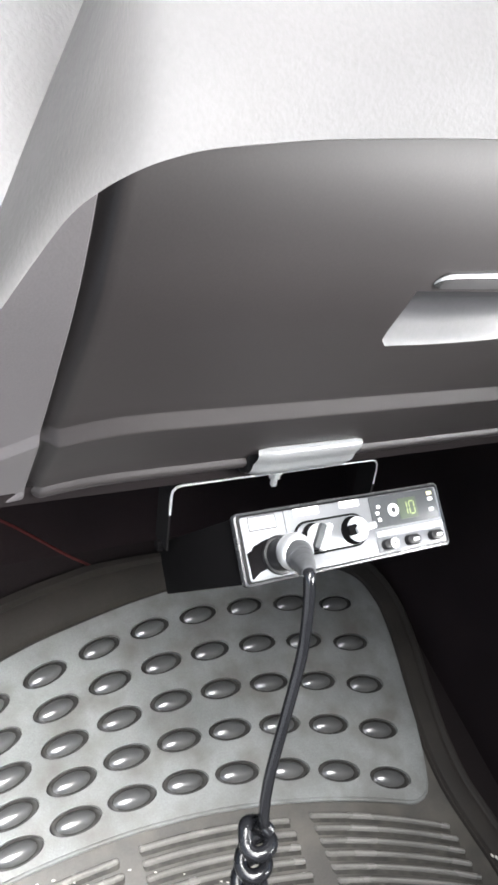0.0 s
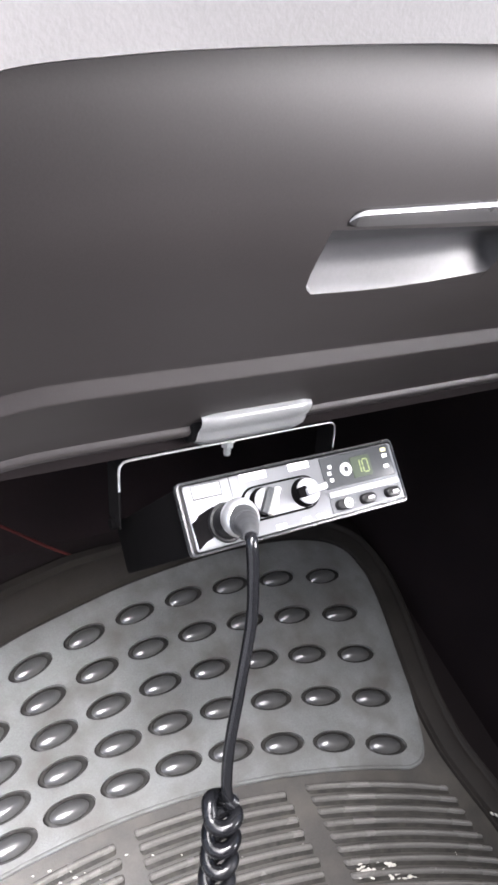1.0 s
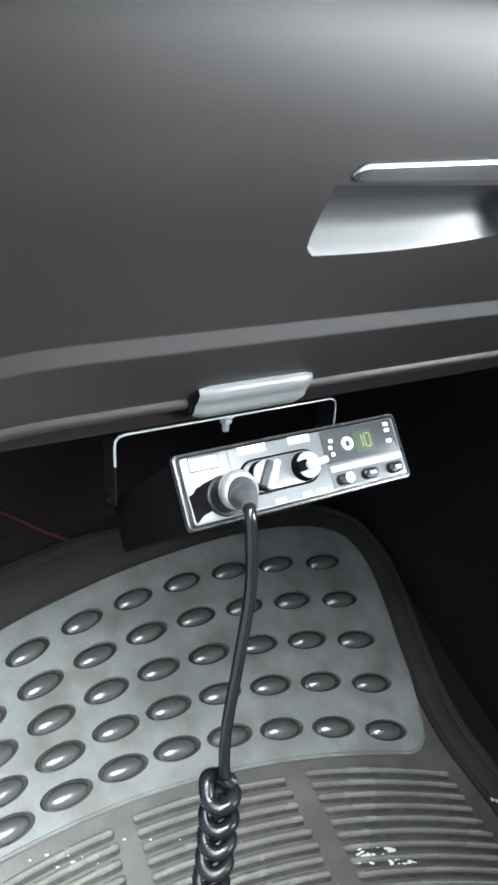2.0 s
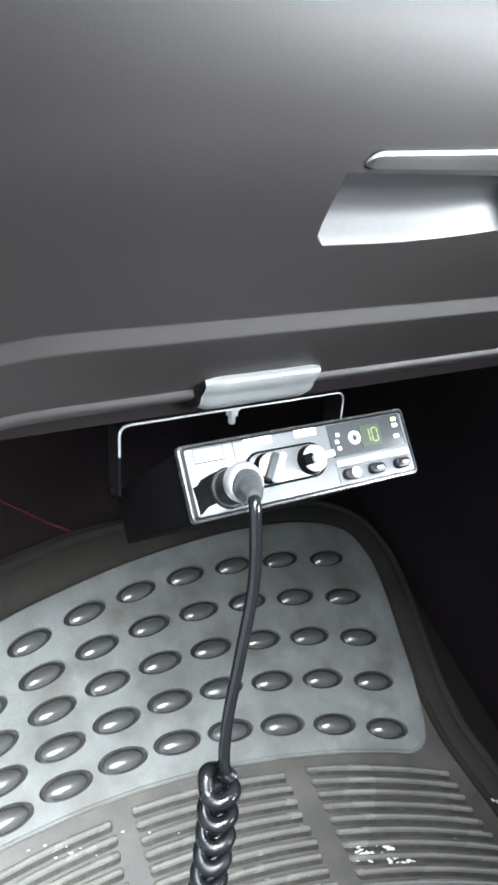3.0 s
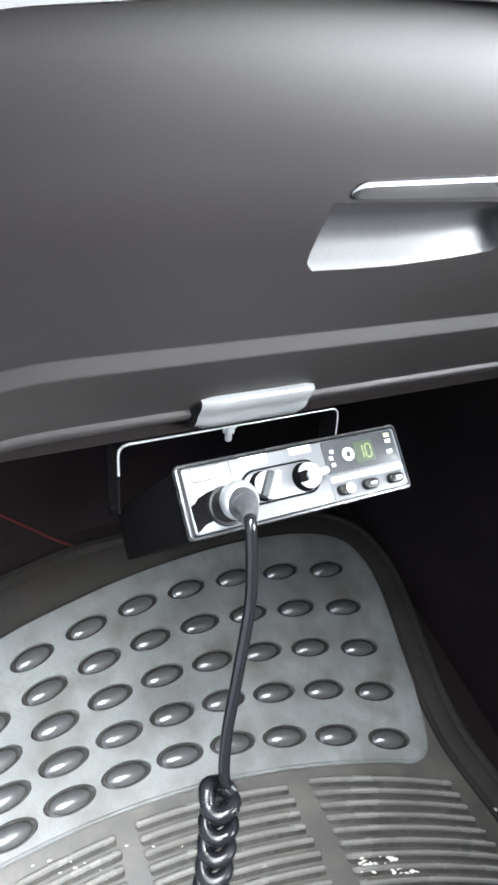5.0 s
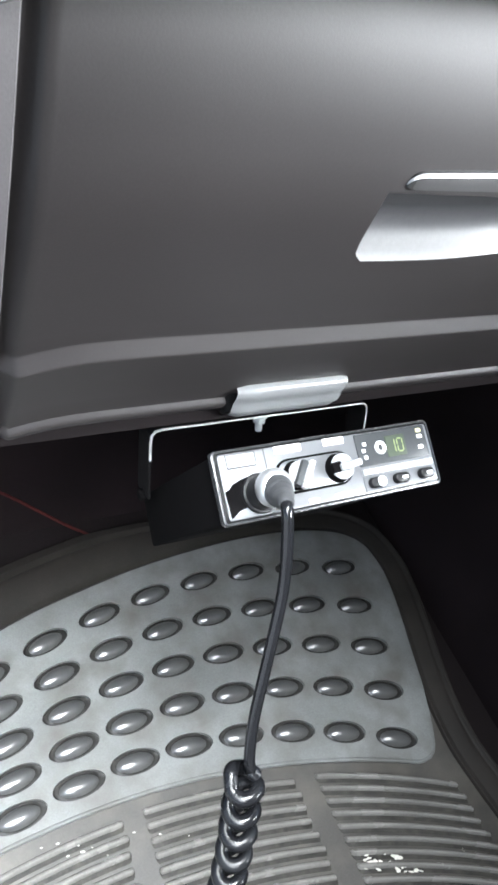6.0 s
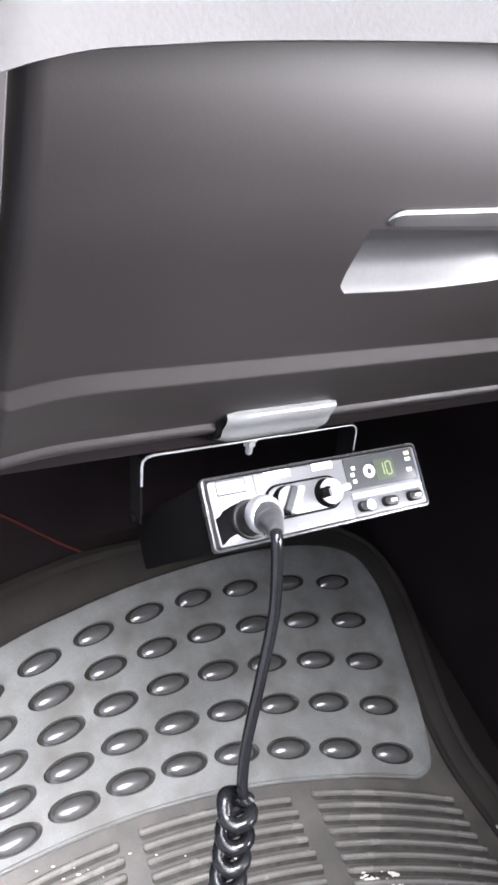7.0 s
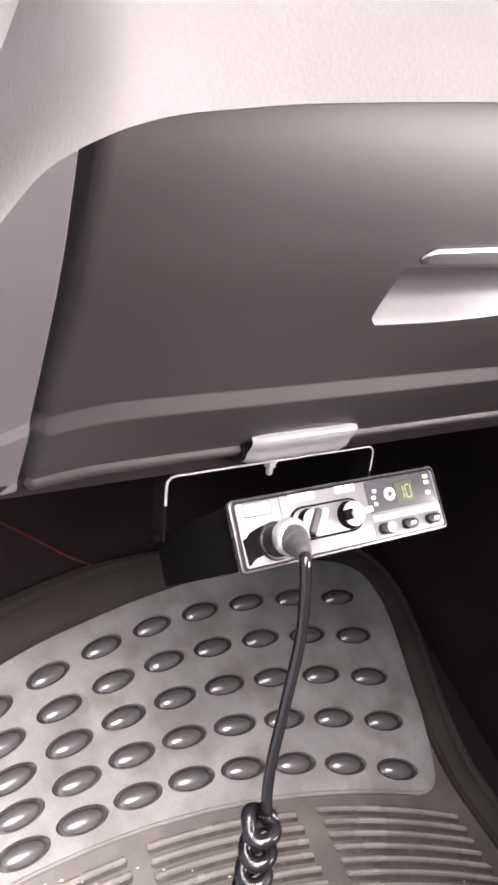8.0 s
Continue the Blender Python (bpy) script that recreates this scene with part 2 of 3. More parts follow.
# the lid's section from its lower lip upwards: along the panel, inwards
SECTION = [(-0.0960, 0.0215), (-0.0905, 0.0095), (-0.0850, 0.0000), (-0.0800, -0.0035), (-0.0755, -0.0042), (-0.0735, -0.0038), (-0.0722, -0.0026), (-0.0706, -0.0002), (-0.0680, 0.0002), (-0.0500, -0.0010), (-0.0250, -0.0032), (-0.0045, -0.0058), (-0.0008, -0.0062), (0.0003, -0.0062), (0.0011, -0.0056), (0.0074, 0.0006), (0.0080, 0.0010), (0.0090, 0.0011), (0.0200, 0.0008), (0.0300, 0.0003), (0.0500, 0.0), (HOLE[2], 0.0), (0.0715, 0.0), (0.074, 0.0), (0.077, 0.0), (0.085, 0.0), (0.0975, 0.0), (HOLE[3], 0.0)]
xs = sorted({LID_LEFT, *[LID_LEFT + q for q in (0.001, 0.0025, 0.004, 0.0055, 0.007, 0.009, 0.013, 0.020, 0.030, 0.042)], HOLE[0], HOLE[1], *[0.06 + 0.02 * k for k in range(37)]})
xs = [x for x in xs if x <= LID_RIGHT]


def lid_edge(x):
    """The rounded left edge of the lid."""
    e = min(1.0, max(0.0, (x - LID_LEFT - 0.001) / 0.008))
    return 0.0068 * (1 - e * e * (3 - 2 * e))


def droop(x, u):
    """The mouldings sag towards the lid's left end."""
    low = min(1.0, max(0.0, (0.06 - u) / 0.05))
    return -4.5 * low * max(0.0, 0.075 - x) ** 2


def gap_x(u):
    """Where the end panel stops beside the lid."""
    return 0.0178 + 0.75 * max(0.0, u - 0.09) ** 2


LEAN = [(0.0695, 0.0125), (0.0715, 0.0102), (0.0740, 0.0075), (0.0770, 0.0055), (0.0850, 0.0035), (0.0975, 0.0020), (0.1155, 0.0020)]


def hole_lean(u):
    """The rounded lower corner of the pocket's left side."""
    for (ua, la), (ub, lb) in zip(LEAN, LEAN[1:]):
        if u <= ub:
            return la + (lb - la) * (u - ua) / (ub - ua)
    return LEAN[-1][1]


def lean(x, u):
    """The pocket's left side is not straight."""
    if abs(x - HOLE[0]) < 1e-6 and HOLE[2] - 1e-6 <= u <= HOLE[3] + 1e-6:
        return hole_lean(u)
    return (gap_x(u) - 0.0178) * max(0.0, 1 - (x - LID_LEFT) / 0.06)


glove = bmesh.new()
vs = {}
n_top, n_sec = 8, len(SECTION)
for i, x in enumerate(xs):
    for j, (u, d) in enumerate(SECTION):
        vs[i, j] = glove.verts.new(on_panel(x + lean(x, u), u + droop(x, u), -0.002 + d + lid_edge(x)))
    for k in range(1, n_top + 1):
        u = HOLE[3] + (top_of_panel(x) - HOLE[3]) * k / n_top
        vs[i, n_sec - 1 + k] = glove.verts.new(on_panel(x + lean(x, u), u, -0.001 + lid_edge(x)))
hole_from, hole_to = SECTION.index((HOLE[2], 0.0)), n_sec - 1
for i in range(len(xs) - 1):
    for j in range(n_sec - 1 + n_top):
        inside = HOLE[0] - 1e-6 <= xs[i] < HOLE[1] - 1e-6 and hole_from <= j < hole_to
        if not inside:
            glove.faces.new((vs[i, j], vs[i + 1, j], vs[i + 1, j + 1], vs[i, j + 1]))
skirt = [vs[0, j] for j in range(n_sec + n_top)]
deep = [glove.verts.new(v.co + Vector((0, IN_Y, IN_Z)) * 0.02) for v in skirt]
for a, b, c, d in zip(skirt, skirt[1:], deep[1:], deep):
    glove.faces.new((a, b, c, d))
lid = part("glove_box_lid", glove, DASH, dash, "dark plastic glove box lid, closed")

# end panel beside the glove box: the lid's mouldings run on over it, falling away to the left
def moulding(u):
    for (ua, da), (ub, db) in zip(SECTION, SECTION[1:]):
        if ua <= u <= ub:
            return da + (db - da) * (u - ua) / (ub - ua)
    return 0.0


rows = []
for u in [q[0] for q in SECTION if q[0] < 0.025] + [0.03 + 0.172 * k / 16 for k in range(17)]:
    left, stop = -0.060, gap_x(u)
    low = min(1.0, max(0.0, (0.06 - u) / 0.05))
    row = []
    for j in range(11):
        x = left + (stop - left) * j / 10
        row.append(on_panel(x, u + droop(stop, u) - 0.75 * low * (stop - x), 0.5 * moulding(u) - 0.001))
    sag = droop(stop, u)
    row += [on_panel(stop + 0.0006, u + sag, 0.5 * moulding(u) - 0.0004), on_panel(stop + 0.0008, u + sag, 0.5 * moulding(u) + 0.0120), on_panel(stop + 0.0150, u + sag, 0.5 * moulding(u) + 0.0150)]
    rows.append(row)
part("end_panel", sheet(rows), ENDMAT, dash, "plain pale grey end of the dashboard")

# latch pocket: a shallow scoop that starts steep at its lower edge and runs out flat
rows = []
x0, x1, u0, u1 = HOLE
curve, deep_end = [], 0.0
for k in range(1, 20):
    v = k / 20
    fall = 0.90 if v < 0.24 else max(-0.62, 0.90 - 3.6 * (v - 0.24))
    deep_end += fall * (u1 - u0) / 20
    curve.append((v * (u1 - u0), deep_end))
for t in [0.0, 0.002, 0.005, 0.010, 0.020] + [0.04 * k for k in range(1, 26)]:
    lift = 0.0095 * (max(0.0, t - 0.20) / 0.80) ** 2
    row = [on_panel(x0 + hole_lean(u0) * (1 - t) + (x1 - x0) * t, u0, -0.002)]
    e = min(1.0, min(t / 0.010, (1 - t) / 0.14))
    e = math.sqrt(e * (2 - e))
    for a, d in [(0.0004, 0.0)] + curve:
        u = u0 + a + lift * (1 - a / 0.046)
        row.append(on_panel(x0 + hole_lean(u) * (1 - t) + (x1 - x0) * t, u, -0.0018 + e * d))
    row.append(on_panel(x0 + hole_lean(u1) * (1 - t) + (x1 - x0) * t, u1, -0.0018 + e * deep_end))
    row.append(on_panel(x0 + hole_lean(u1) * (1 - t) + (x1 - x0) * t, u1, -0.0018))
    rows.append(row)
part("latch_pocket", sheet([row[1:] for row in rows]), POCKET, lid, "glossy finger pocket of the latch")
part("pocket_sill", sheet([row[:2] for row in rows]), DASH, lid)
# latch bar: a blade that stands off the lid, its upper edge rounded
rows = []
for t in [0.0, 0.0006, 0.0025, 0.006, 0.011, 0.018, 0.027, 0.038] + [0.05 * k for k in range(1, 21)]:
    x = 0.1912 + 0.19 * t
    e = math.sqrt(1 - max(0.0, 1 - t / 0.038) ** 2)
    along = min(x, 0.30) - 0.20
    u_low = 0.1190 + 0.013 * along
    h = (0.0066 + 0.030 * along) * (0.06 + 0.94 * e)
    sec = [(0.0, 0.004), (0.0, -0.0040), (0.04, -0.0045), (0.40, -0.0045), (0.94, -0.0045), (0.97, -0.0044), (1.07, -0.0033), (1.08, -0.0027), (1.05, 0.004)]
    rows.append([on_panel(x, u_low + h * a, d * (0.4 + 0.6 * e)) for a, d in sec])
bm = sheet(rows, True)
bm.verts.ensure_lookup_table()
bm.faces.new(bm.verts[:len(sec)])
bm.faces.new(bm.verts[-len(sec):])
# upper facet in pale zinc: the edge's highlight put into the colour
for k, f in enumerate(bm.faces):
    f.material_index = 1 if k < 27 * len(sec) and k % len(sec) in (5, 6) else 0
bar = part("latch_bar", bm, BARMAT, lid, "grey latch bar, its edge highlight set in pale zinc")
bar.data.materials.append(ZINC)

# underside of the dashboard
bm = sheet([[(x, 0.386, 0.436), (x, 0.394, 0.4190), (x, 0.41, 0.4125), (x, 0.62, 0.4125), (x, 1.01, 0.39)] for x in (-0.50, 0.2, 0.6, 1.25)])
part("underside", bm, UNDER, dash, "black underside of the dashboard")

# pale clip over the lower lip
clip = thing("lip_clip", "pale grey half-round plastic clip on the dashboard's lower lip", "clip")
line = []
for k in range(6):
    f = radians(-80 + 13.3 * k)
    line.append((0.3845 - 0.0140 * math.cos(f), 0.4432 + 0.0184 * math.sin(f)))
for u, d in ((-0.0665, -0.0099), (-0.0622, -0.0096), (-0.0584, -0.0086), (-0.0567, -0.0072), (-0.0560, -0.0050), (-0.0558, 0.0010)):
    line.append((BASE_Y + u * UP_Y + d * IN_Y, BASE_Z + u * UP_Z + d * IN_Z))
rows = []
for j in range(13):
    t = j / 12
    x = 0.1710 + 0.0880 * t
    s = 1.0 - 0.16 * (1 - min(1, min(t, 1 - t) / 0.09)) ** 2
    rows.append([(x, 0.3845 + (y - 0.3845) * s, 0.4432 + (z - 0.4432) * s) for y, z in line] + [(x, 0.3845 + (y - 0.3845) * 0.86, 0.4432 + (z - 0.4432) * 0.86) for y, z in reversed(line)])
bm = sheet(rows, True)
n = len(rows[0])
bm.verts.ensure_lookup_table()
for ring in (bm.verts[:n], bm.verts[-n:]):
    h = n // 2
    for k in range(h - 1):
        bm.faces.new((ring[k], ring[k + 1], ring[n - 2 - k], ring[n - 1 - k]))
part("clip_shell", bm, CLIPMAT, clip)
# added dark disc: stands in for the slight shadow left of the clip
cap = lathe([(0.0, 0.0), (0.0088, 0.0), (0.0108, 0.0014), (0.0114, 0.0040), (0.0114, 0.0080), (0.0, 0.0080)], 28)
bmesh.ops.transform(cap, matrix=Matrix.Translation((0.1664, 0.3850, 0.4415)) @ pose(0, 0, 0, 0, 90, 0) @ Matrix.Diagonal((1.25, 1.0, 1.0, 1.0)), verts=cap.verts)
part("end_shade", cap, BEZEL, clip, "dark disc for the shadow at the clip's left end")

# ---- radio under the dashboard ----
FN = Vector((0, -0.7772, 0.6292))     # out of the face
FD = Vector((0, -0.6292, -0.7772))    # down the face
TL = Vector((0.1353, 0.3310, 0.4299))
FW, FH = 0.1705, 0.0470
FACE = Matrix((( 1, 0, 0, TL.x), (0, FD.y, FN.y, TL.y), (0, FD.z, FN.z, TL.z), (0, 0, 0, 1)))


def at_face(x, y, z=0.0):
    """The place on the radio's front: x across, y down, z out."""
    return FACE @ Matrix.Translation((x, y, z))


radio = thing("citizens_band_radio", "small two-way radio with a silver front hung in a bracket", "radio")


def rounded(w, h, r, z0, z1, bevel=0.0006, n=6):
    """A plate with round corners, from z0 to z1, centred."""
    ring = []
    for cx, cy, a in ((w / 2 - r, h / 2 - r, 0), (-w / 2 + r, h / 2 - r, 90), (-w / 2 + r, -h / 2 + r, 180), (w / 2 - r, -h / 2 + r, 270)):
        for k in range(n + 1):
            f = radians(a + 90 * k / n)
            ring.append((cx + r * math.cos(f), cy + r * math.sin(f)))
    def loop(inset, z):
        return [(x * (1 - 2 * inset / w), y * (1 - 2 * inset / h), z) for x, y in ring]
    bm = sheet([loop(0, z0), loop(0, z1 - bevel), loop(bevel * 0.35, z1 - bevel * 0.3), loop(bevel, z1)], True)
    bm.verts.ensure_lookup_table()
    m = len(ring)
    bm.faces.new(bm.verts[:m])
    bm.faces.new(bm.verts[-m:])
    return bm


def face_plate(name, x, y, w, h, r, z0, z1, mat, parent, label="", turn=0, bevel=0.0006):
    bm = rounded(w, h, r, z0, z1, bevel)
    bmesh.ops.transform(bm, matrix=at_face(x, y) @ pose(0, 0, 0, 0, 0, turn), verts=bm.verts)
    return part(name, bm, mat, parent, label)


body = part("case", block(FW - 0.006, FH - 0.004, 0.150, 0.002, 2, at_face(FW / 2, FH / 2, -0.088)), MATTE, radio, "black steel case")
bezel = face_plate("bezel", FW / 2, FH / 2, FW, FH, 0.0035, -0.005, -0.0002, EDGE, radio, "grey bezel round the front", bevel=0.0010)
face_plate("bezel_groove", FW / 2, FH / 2, FW - 0.0034, FH - 0.0034, 0.0026, -0.002, 0.0004, BEZEL, bezel, "dark line inside the bezel", bevel=0.0003)
front = face_plate("front_panel", FW / 2, FH / 2 + 0.0002, FW - 0.0075, FH - 0.006, 0.002, -0.002, 0.0012, SILVER, radio, "bright silver plastic front")
# left field with its label, and a joint line
face_plate("joint", 0.0355, 0.0115, 0.0007, 0.018, 0.0002, 0.0, 0.0014, BLACK, front)
face_plate("label_plate", 0.0190, 0.0085, 0.0205, 0.0092, 0.0008, 0.0, 0.0016, BLACK, front, "small framed label")
face_plate("label_field", 0.0189, 0.0084, 0.0195, 0.0082, 0.0005, 0.0, 0.0019, GREY, front)
# the plug's cast shadow, laid on the front as a thin black shape
bm = bmesh.new()
shape = [(0.0042, 0.0262), (0.0075, 0.0250), (0.0100, 0.0222), (0.0135, 0.0212), (0.0160, 0.0202), (0.0200, 0.0192), (0.0330, 0.0192), (0.0330, 0.0400), (0.0230, 0.0395), (0.0165, 0.0378), (0.0110, 0.0392), (0.0062, 0.0425), (0.0050, 0.0425)]
high = [bm.verts.new(at_face(x, y, 0.0016).translation) for x, y in shape]
base = [bm.verts.new(at_face(x, y, 0.0).translation) for x, y in shape]
bm.faces.new(high)
for a, b, c, d in zip(high, high[1:] + high[:1], base[1:] + base[:1], base):
    bm.faces.new((a, b, c, d))
part("plug_shadow", bm, MATTE, front, "plug's shadow as a dark shape round the socket", smooth=False)
# long round-ended surround of the two knobs
surround = face_plate("knob_surround", 0.0690, 0.0236, 0.0588, 0.0229, 0.0111, 0.0, 0.0022, MATTE, front, "dark line round the knobs")
face_plate("knob_field", 0.0690, 0.0236, 0.0560, 0.0203, 0.0099, 0.0, 0.0026, SILVER, surround)
for x, turn in ((0.0545, 62), (0.0860, -6)):
    knob = part("knob", lathe([(0.0, 0.009), (0.0078, 0.009), (0.0088, 0.0082), (0.0094, 0.004), (0.0098, 0.0022), (0.0, 0.0022)], 32, at_face(x, 0.0238)), MATTE, radio, "round knob with a raised pointer bar")
    part("knob_cap", lathe([(0.0, 0.0096), (0.0082, 0.0095), (0.0086, 0.0090), (0.0086, 0.0084)], 28, at_face(x, 0.0238)), GREY, knob)
    if turn > 0:
        lever = part("pointer", block(0.0178, 0.0046, 0.006, 0.0012, 2, at_face(x - 0.001, 0.0238, 0.0105) @ pose(0, 0, 0, 0, 0, -turn + 4)), SCREEN, knob, "dark slanted pointer bar")
        part("pointer_side", block(0.0190, 0.0036, 0.0052, 0.0010, 2, at_face(x + 0.0042, 0.0252, 0.0100) @ pose(0, 0, 0, 0, 0, -turn + 4)), WHITE, knob, "pale side of the pointer")
    else:
        part("pointer", block(0.0165, 0.0046, 0.005, 0.0012, 2, at_face(x + 0.0045, 0.0238, 0.0115) @ pose(0, 0, 0, 0, 0, turn)), GREY, knob, "pale pointer bar")
        part("knob_notch", block(0.0075, 0.0070, 0.004, 0.0012, 2, at_face(x - 0.0052, 0.0238, 0.0095) @ pose(0, 0, 0, 0, 0, turn)), MATTE, knob, "dark notch")
# small printed marks round the knobs: plain bars
for x, y, w, h in ((0.0530, 0.0058, 0.0200, 0.0052), (0.0880, 0.0056, 0.0165, 0.0050), (0.0640, 0.0418, 0.0080, 0.0036), (0.0835, 0.0418, 0.0070, 0.0036), (0.0950, 0.0418, 0.0072, 0.0036)):
    face_plate("printed_bar", x, y, w, h, 0.0008, 0.0, 0.0017, WHITE, front)
# display field
screen = face_plate("display_window", 0.1345, 0.0150, 0.0600, 0.0225, 0.0012, 0.0, 0.0020, SCREEN, front, "dark glossy display window")
lcd = face_plate("lcd", 0.1370, 0.0152, 0.0165, 0.0150, 0.0008, 0.0, 0.0026, LCD, screen, "green-tinted channel display")


def digit(x, y, lit):
    """A seven-segment digit."""
    bm = bmesh.new()
    w, h, s = 0.0044, 0.0090, 0.0010
    places = {"a": (0, -h / 2, 1), "g": (0, 0, 1), "d": (0, h / 2, 1), "f": (-w / 2, -h / 4, 0), "b": (w / 2, -h / 4, 0), "e": (-w / 2, h / 4, 0), "c": (w / 2, h / 4, 0)}
    for k in lit:
        px_, py_, flat = places[k]
        size = (w - s, s) if flat else (s, h / 2 - s * 0.6)
        q = [bm.verts.new(at_face(x, y) @ Vector((px_ + sx * size[0] / 2, py_ + sy * size[1] / 2, 0.0028))) for sx, sy in ((-1, -1), (1, -1), (1, 1), (-1, 1))]
        bm.faces.new(q)
    return bm


part("digit_one", digit(0.1335, 0.0152, "bc"), DIGIT, screen, "lit green digit 1", smooth=False)
part("digit_zero", digit(0.1402, 0.0152, "abcdef"), DIGIT, screen, "lit green digit 0", smooth=False)
# ring mark, small squares, lamps
part("ring_mark", lathe([(0.0022, 0.002), (0.0022, 0.0030), (0.0044, 0.0030), (0.0047, 0.0020)], 28, at_face(0.1236, 0.0150)), WHITE, screen, "white ring")
for x, y in ((0.1112, 0.0112), (0.1096, 0.0156), (0.1104, 0.0202)):
    face_plate("small_mark", x, y, 0.0030, 0.0026, 0.0005, 0.0, 0.0026, WHITE, screen)
for x, y, mat in ((0.1590, 0.0072, YELLOW), (0.1588, 0.0115, WHITE), (0.1580, 0.0190, WHITE)):
    face_plate("signal_lamp", x, y, 0.0046, 0.0028, 0.0007, 0.0, 0.0026, mat, screen)
# step under the display and three push buttons
face_plate("button_bar", 0.1345, 0.0300, 0.0600, 0.0042, 0.0008, 0.0, 0.0034, GREY, front, "pale ledge over the buttons")
face_plate("button_print", 0.1500, 0.0300, 0.0210, 0.0026, 0.0006, 0.0, 0.0038, WHITE, front)
face_plate("button_print", 0.1130, 0.0300, 0.0090, 0.0026, 0.0006, 0.0, 0.0038, WHITE, front)
face_plate("button_field", 0.1345, 0.0381, 0.0600, 0.0108, 0.0010, 0.0, 0.0018, FIELD, front, "grey field under the buttons")
for k, x in enumerate((0.1135, 0.1340, 0.1555)):
    bm = rounded(0.0125, 0.0072, 0.0035, 0.0, 0.0062, 0.0016)
    bmesh.ops.transform(bm, matrix=at_face(x, 0.0378), verts=bm.verts)
    button = part("push_button", bm, BLACK, radio, "black oval push button")
    if k == 0:
        part("button_ring", lathe([(0.0010, 0.0060), (0.0010, 0.0068), (0.0034, 0.0068), (0.0036, 0.0058)], 20, at_face(x + 0.0022, 0.0378)), WHITE, button, "white ring mark")
    else:
        face_plate("button_mark", x + 0.0012, 0.0378, 0.0055, 0.0022, 0.0008, 0.0050, 0.0066, WHITE, button)

# bracket, bolt and side screws
bracket = thing("radio_bracket", "thin black steel U-bracket with bright worn edges under the dashboard", "bracket")
line = [(0.1265, 0.352), (0.1265, 0.400), (0.1272, 0.4045), (0.1300, 0.4075), (0.135, 0.4085), (0.309, 0.4085), (0.3125, 0.4075), (0.3150, 0.4045), (0.3158, 0.400), (0.3158, 0.352)]
rows = []
for i, (x, z) in enumerate(line):
    a, b = line[max(i - 1, 0)], line[min(i + 1, len(line) - 1)]
    d = Vector((b[0] - a[0], b[1] - a[1], 0)).normalized()
    nx, nz = d.y * 0.0009, -d.x * 0.0009
    rows.append([(x + nx, 0.409, z + nz), (x - nx, 0.409, z - nz), (x - nx, 0.432, z - nz), (x + nx, 0.432, z + nz)])
bm = sheet(rows, True)
bm.verts.ensure_lookup_table()
bm.faces.new(bm.verts[:4])
bm.faces.new(bm.verts[-4:])
part("strap", bm, PAINTED, bracket, smooth=False)
edge = [Vector((x, 0.4088, max(z, 0.3845))) for x, z in line]
part("bright_edge", tube(edge, lambda t: 0.00105 if t < 0.52 else 0.00055, 8), STEEL, bracket, "bright worn front edge")
for x, sgn in ((0.1265, -1), (0.3158, 1)):
    m = Matrix.Translation((x, 0.4205, 0.350)) @ pose(0, 0, 0, 0, 90 * sgn, 0)
    part("side_knob", lathe([(0, 0.0045), (0.0036, 0.0045), (0.0045, 0.0038), (0.0048, 0.001), (0.0048, 0.0), (0, 0)], 20, m), MATTE, bracket, "black thumb screw")
bolt = thing("mounting_bolt", "short bright steel bolt with a nut under the bracket", "bolt")
M_BOLT = Matrix.Translation((0.2165, 0.4140, 0.4075)) @ pose(0, 0, 0, 180, 0, 0)
part("washer", lathe([(0, 0), (0.0062, 0), (0.0062, 0.0012), (0, 0.0012)], 20, M_BOLT), ZINC, bolt)
part("nut", lathe([(0, 0.0012), (0.0050, 0.0012), (0.0052, 0.0018), (0.0052, 0.0056), (0.0046, 0.0062), (0, 0.0062)], 6, M_BOLT), ZINC, bolt)
part("shank", lathe([(0.0028, 0.006), (0.0028, 0.0125), (0.0022, 0.0135), (0, 0.0135)], 14, M_BOLT), ZINC, bolt)

# ---- microphone lead: plug, straight run, coil ----
lead = thing("microphone_lead", "black rubber microphone lead, straight then tightly coiled", "cable")
PLUG = at_face(0.0272, 0.0306)
plug = part("plug", lathe([(0.0088, 0.0012), (0.0094, 0.002), (0.0094, 0.015), (0.0100, 0.0158), (0.0112, 0.0176), (0.0119, 0.0200), (0.0119, 0.0224), (0.0114, 0.0250), (0.0102, 0.0268), (0.0080, 0.0278), (0.0, 0.0282)], 36, PLUG), PLUGMAT, lead, "round pale metal microphone plug")
part("plug_barrel", lathe([(0.0096, 0.0011), (0.0104, 0.002), (0.0104, 0.0146), (0.0098, 0.0154)], 36, PLUG), BLACK, plug, "dark barrel behind the plug's cap")
part("clamp_screw", lathe([(0.0, 0.0026), (0.0020, 0.0024), (0.0028, 0.0014), (0.0028, 0.0)], 14, PLUG @ Matrix.Translation((-0.0042, 0.0108, 0.0285)) @ pose(0, 0, 0, -40, 0, 0)), CHROME, plug, "tiny bright screw")
part("socket_collar", lathe([(0.0125, 0.0), (0.0128, 0.0020), (0.0122, 0.0034), (0.0106, 0.0036)], 32, PLUG), BLACK, radio, "dark socket ring")
